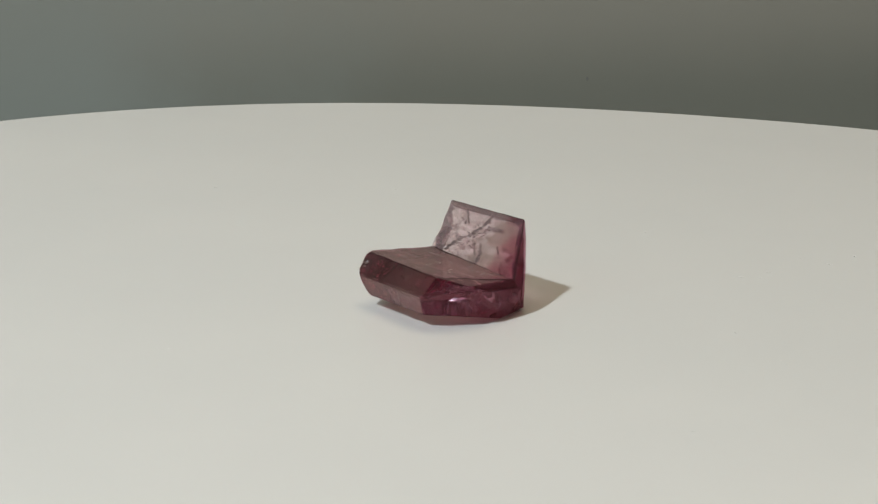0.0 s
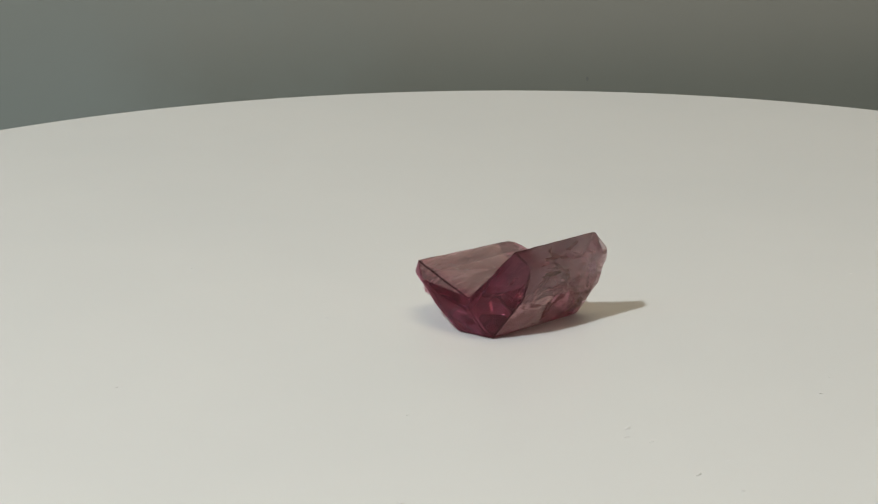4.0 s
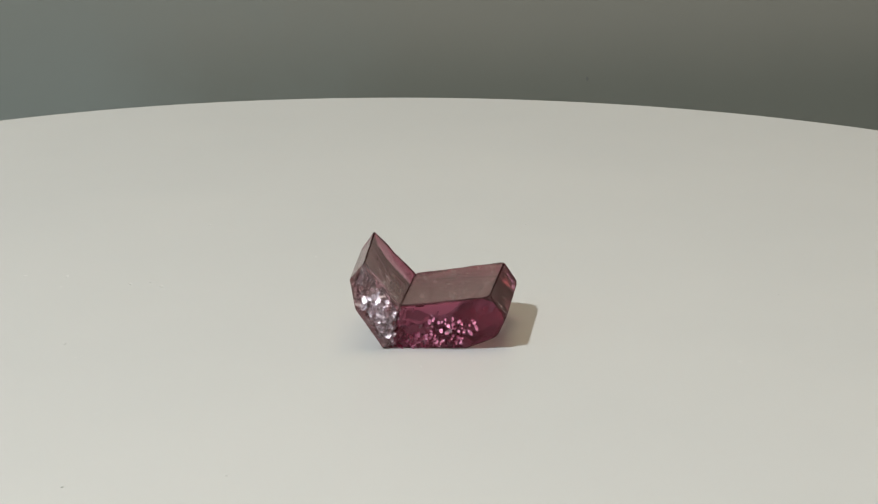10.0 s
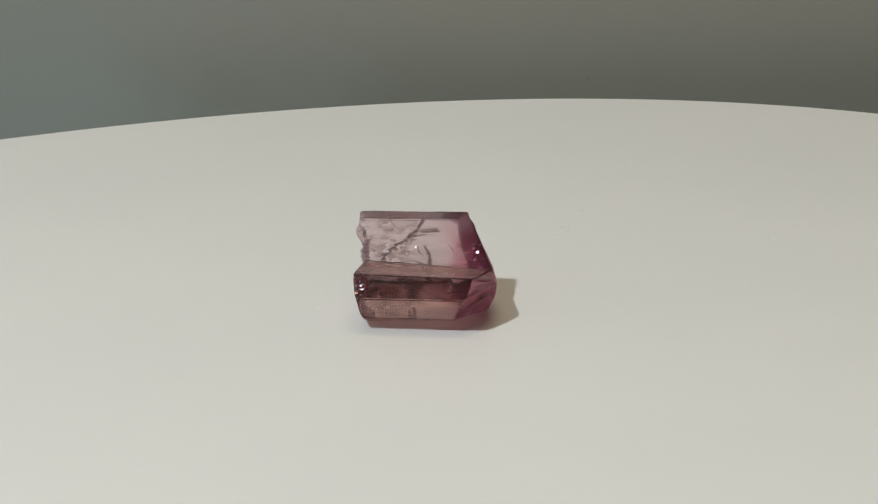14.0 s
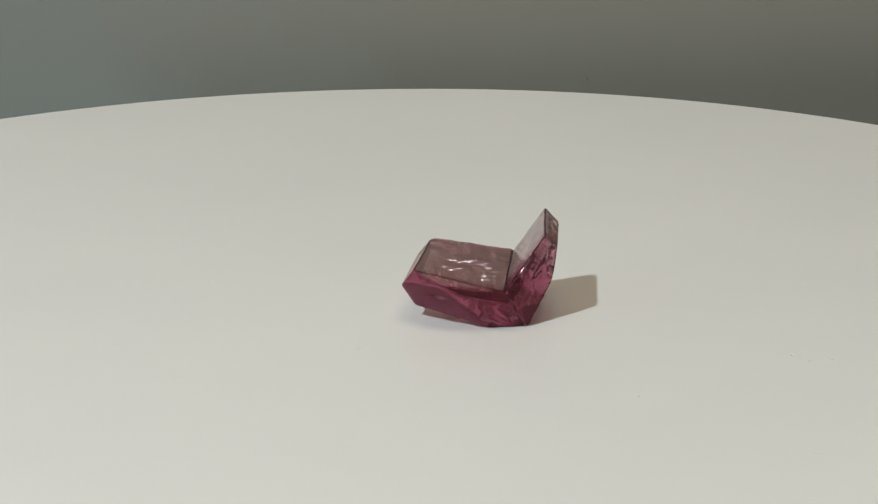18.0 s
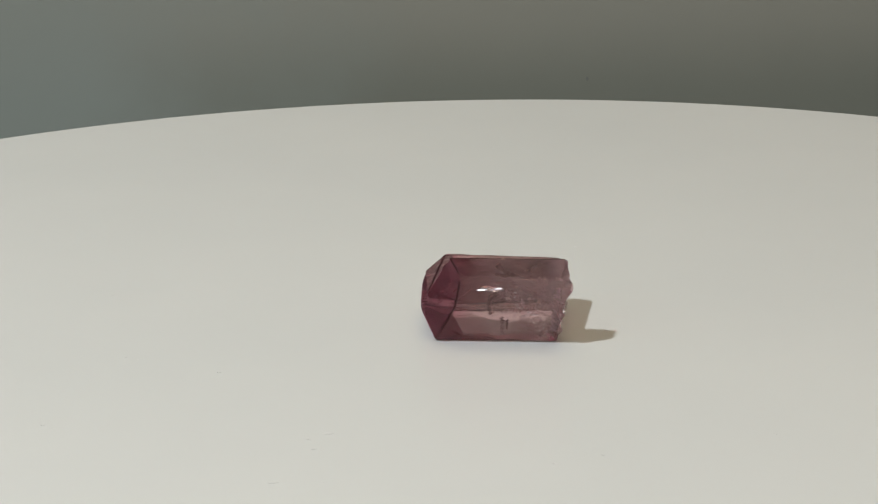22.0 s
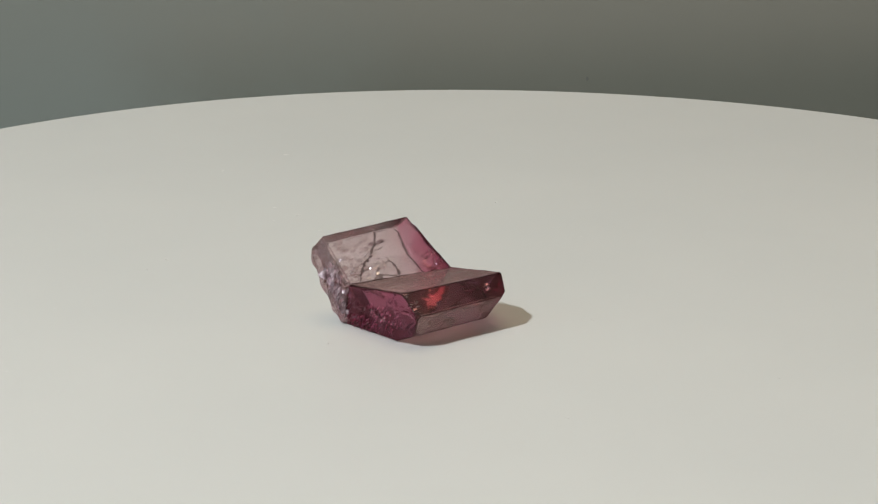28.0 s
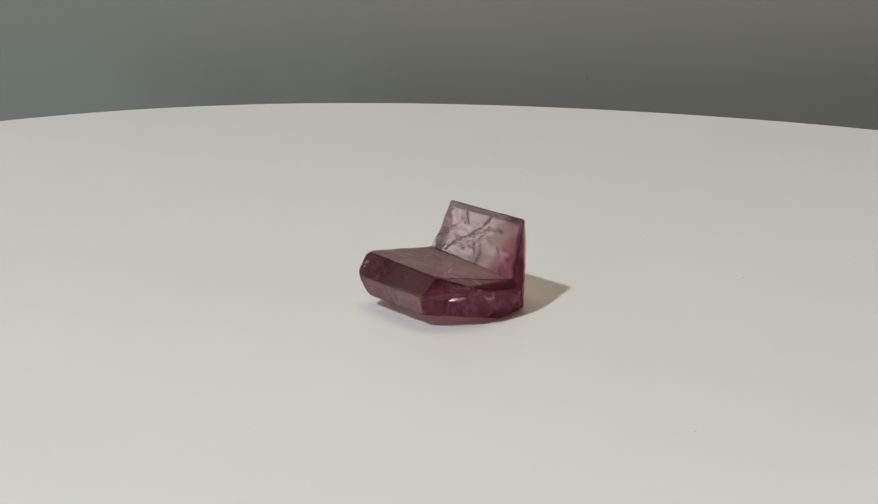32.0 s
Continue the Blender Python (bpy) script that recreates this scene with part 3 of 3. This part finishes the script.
part("fracture_veil", veil_mesh(rng, on_panel, 6, (0.02, 0.42), (0.05, 0.95), (0.014, 0.026), 0.006), M_FLAKE, upper, "glinting fracture veil inside the crystal")
part("fracture_veil", veil_mesh(rng, on_panel, 12, (0.08, 0.40), (0.04, 0.28), (0.004, 0.010), 0.005), M_FLAKE, upper, "glinting fracture veil near the groove")
part("fracture_veil", veil_mesh(rng, on_panel, 26, (0.78, 0.95), (0.05, 0.45), (0.006, 0.02), 0.006), M_FLAKE, upper, "pink glinting flaws in the pointed end")
for way, count, proud in (((-0.34, 0.73, 0.59), 120, 0.0075), ((-0.50, 0.62, 0.59), 110, 0.0065), ((-0.69, 0.40, 0.59), 90, 0.0045), ((-0.79, 0.10, 0.59), 60, 0.0045), ((-0.92, 0.25, 0.30), 60, 0.0), ((-0.95, 0.10, 0.30), 40, 0.0)):
    part("fracture_veil", veil_mesh(rng, on_panel, count, (-0.020, 0.014), (-0.70, 0.48), (0.010, 0.048), 0.0078, way, 0.17, 1.3, (0, 0.6, 0.8), proud=proud), M_SCALE, upper, "silvery scales of the broken end")
part("fracture_veil", veil_mesh(rng, on_back, 40, (0.60, 0.80), (0.815, 0.865), (-0.001, 0.002), 0.0034, (0.20, 0.78, 0.58), 0.13, 2.2, proud=0.002), M_GLINT, upper, "bright streak of flaws on the outer side")
part("fracture_veil", veil_mesh(rng, lambda u, v, deep: on_back(u, 0.04 + 1.36 * u + v, deep), 90, (0.08, 0.56), (-0.08, 0.12), (-0.001, 0.002), 0.0036, (-0.10, 0.80, 0.58), 0.18, proud=0.002), M_SHEEN, upper, "slanting trail of bright flaws on the outer side")
part("fracture_veil", veil_mesh(rng, lambda u, v, deep: on_back(u * (0.35 + 0.65 * min(1, v / 0.7)), v, deep), 70, (0.03, 0.58), (0.10, 0.95), (0.004, 0.010), 0.009, (0.03, 0.94, 0.33), 0.16), M_FROST, upper, "frosted flaws under the outer side")
# streaky glints of the top, imitated by thin flakes standing on it
part("fracture_veil", veil_mesh(rng, on_seat, 30, (0.42, 0.92), (0.25, 0.85), (-0.001, 0.002), 0.0014, (0.76, -0.28, 0.58), 0.09, 7.0, (0.1, 1, 0), sides=SEAT_SIDES, proud=0.003), M_SHEEN, lower, "bright streaky glints on the top, made of flakes tilted to the lamp")
part("fracture_veil", veil_mesh(rng, on_front, 16, (0.78, 0.88), (0.30, 0.85), (0.002, 0.006), 0.003, (-0.5, -0.58, 0.64), 0.12, sides=SEAT_SIDES), M_GLINT, lower, "small bright flaw in the front")
part("fracture_veil", veil_mesh(rng, on_front, 24, (0.0, 0.10), (-0.4, 0.95), (-0.001, 0.003), 0.003, (-0.20, -0.78, 0.60), 0.25, sides=SEAT_SIDES, proud=0.002), M_GLINT, lower, "pale glinting flaws at the front corner")
part("fracture_veil", veil_mesh(rng, on_end, 100, (0.1, 0.80), (0.04, 0.62), (0.001, 0.010), 0.006, (-0.92, 0.26, 0.27), 0.2, sides=SEAT_SIDES), M_PINK_GLINT, lower, "pink sparkling flaws in the deep pink end")
# light coming through the crystal, imitated by rose-coloured flakes on this end
for way, count, us, vs in (((-0.32, 0.74, 0.60), 110, (0.02, 0.46), (0.02, 0.34)), ((-0.46, 0.66, 0.60), 90, (0.10, 0.66), (0.02, 0.26)), ((-0.59, 0.54, 0.60), 100, (0.28, 0.86), (0.05, 0.85))):
    part("fracture_veil", veil_mesh(rng, on_end, count, us, vs, (-0.001, 0.003), 0.0048, way, 0.16, sides=SEAT_SIDES, proud=0.0025), M_ROSE_GLINT, lower, "rose sparkles on the deep pink end")
part("fracture_veil", veil_mesh(rng, on_end, 8, (0.3, 0.65), (0.05, 0.30), (-0.001, 0.002), 0.003, (-0.74, 0.30, 0.58), 0.12, sides=SEAT_SIDES, proud=0.002), M_GLINT, lower, "bright specks on the deep pink end")
# inner reflection of the lamp, imitated by flakes set on the surface
for way, us, vs in (((0.34, -0.74, 0.59), (0.17, 0.25), (0.27, 0.36)), ((0.47, -0.66, 0.59), (0.18, 0.26), (0.36, 0.45)), ((0.59, -0.55, 0.59), (0.19, 0.27), (0.44, 0.54))):
    part("fracture_veil", veil_mesh(rng, on_tip, 15, us, vs, (-0.003, 0.001), 0.0038, way, 0.09, 1.5, (0.6, 0.75, 0), sides=SEAT_SIDES, proud=0.0036), M_PINK_GLINT, lower, "bright flash in the pointed end, made of flakes tilted to the lamp")
part("fracture_veil", veil_mesh(rng, on_panel, 44, (0.04, 0.45), (0.05, 0.40), (-0.001, 0.002), 0.003, (-0.52, -0.62, 0.58), 0.13, 1.5, proud=0.002), M_SPARK, upper, "sparkling flaws near the groove")
part("fracture_veil", veil_mesh(rng, on_panel, 34, (0.88, 0.98), (0.10, 0.45), (-0.001, 0.002), 0.003, (-0.52, -0.62, 0.58), 0.13, proud=0.002), M_PINK_GLINT, upper, "pink sparkling flaws at the pointed side")
part("fracture_veil", veil_mesh(rng, on_point, 8, (0.1, 0.6), (0.30, 0.60), (0.003, 0.008), 0.005, (0.82, -0.39, 0.43), 0.12, sides=SEAT_SIDES), M_PINK_GLINT, lower, "small bright flaws in the pointed end")
for path, width, deep in (([(0.53, 0.42), (0.51, 0.32), (0.49, 0.22), (0.47, 0.10)], 0.024, 0.005), ([(0.47, 0.36), (0.45, 0.22)], 0.014, 0.004), ([(0.09, 0.30), (0.13, 0.16), (0.16, 0.06)], 0.022, 0.004)):
    part("crack", ribbon(path, width, deep, rng, on_back), M_CRACK, specimen, "dark jagged crack inside the crystal")


def motions():
    steps = 320
    rows = [(i * SECONDS / steps, pose(0, 0, 0, 0, 0, -360 * (i * SECONDS / steps - FACING) / TURN)) for i in range(steps + 1)]
    walk(turntable, rows)
    walk(specimen, rows)


motions()
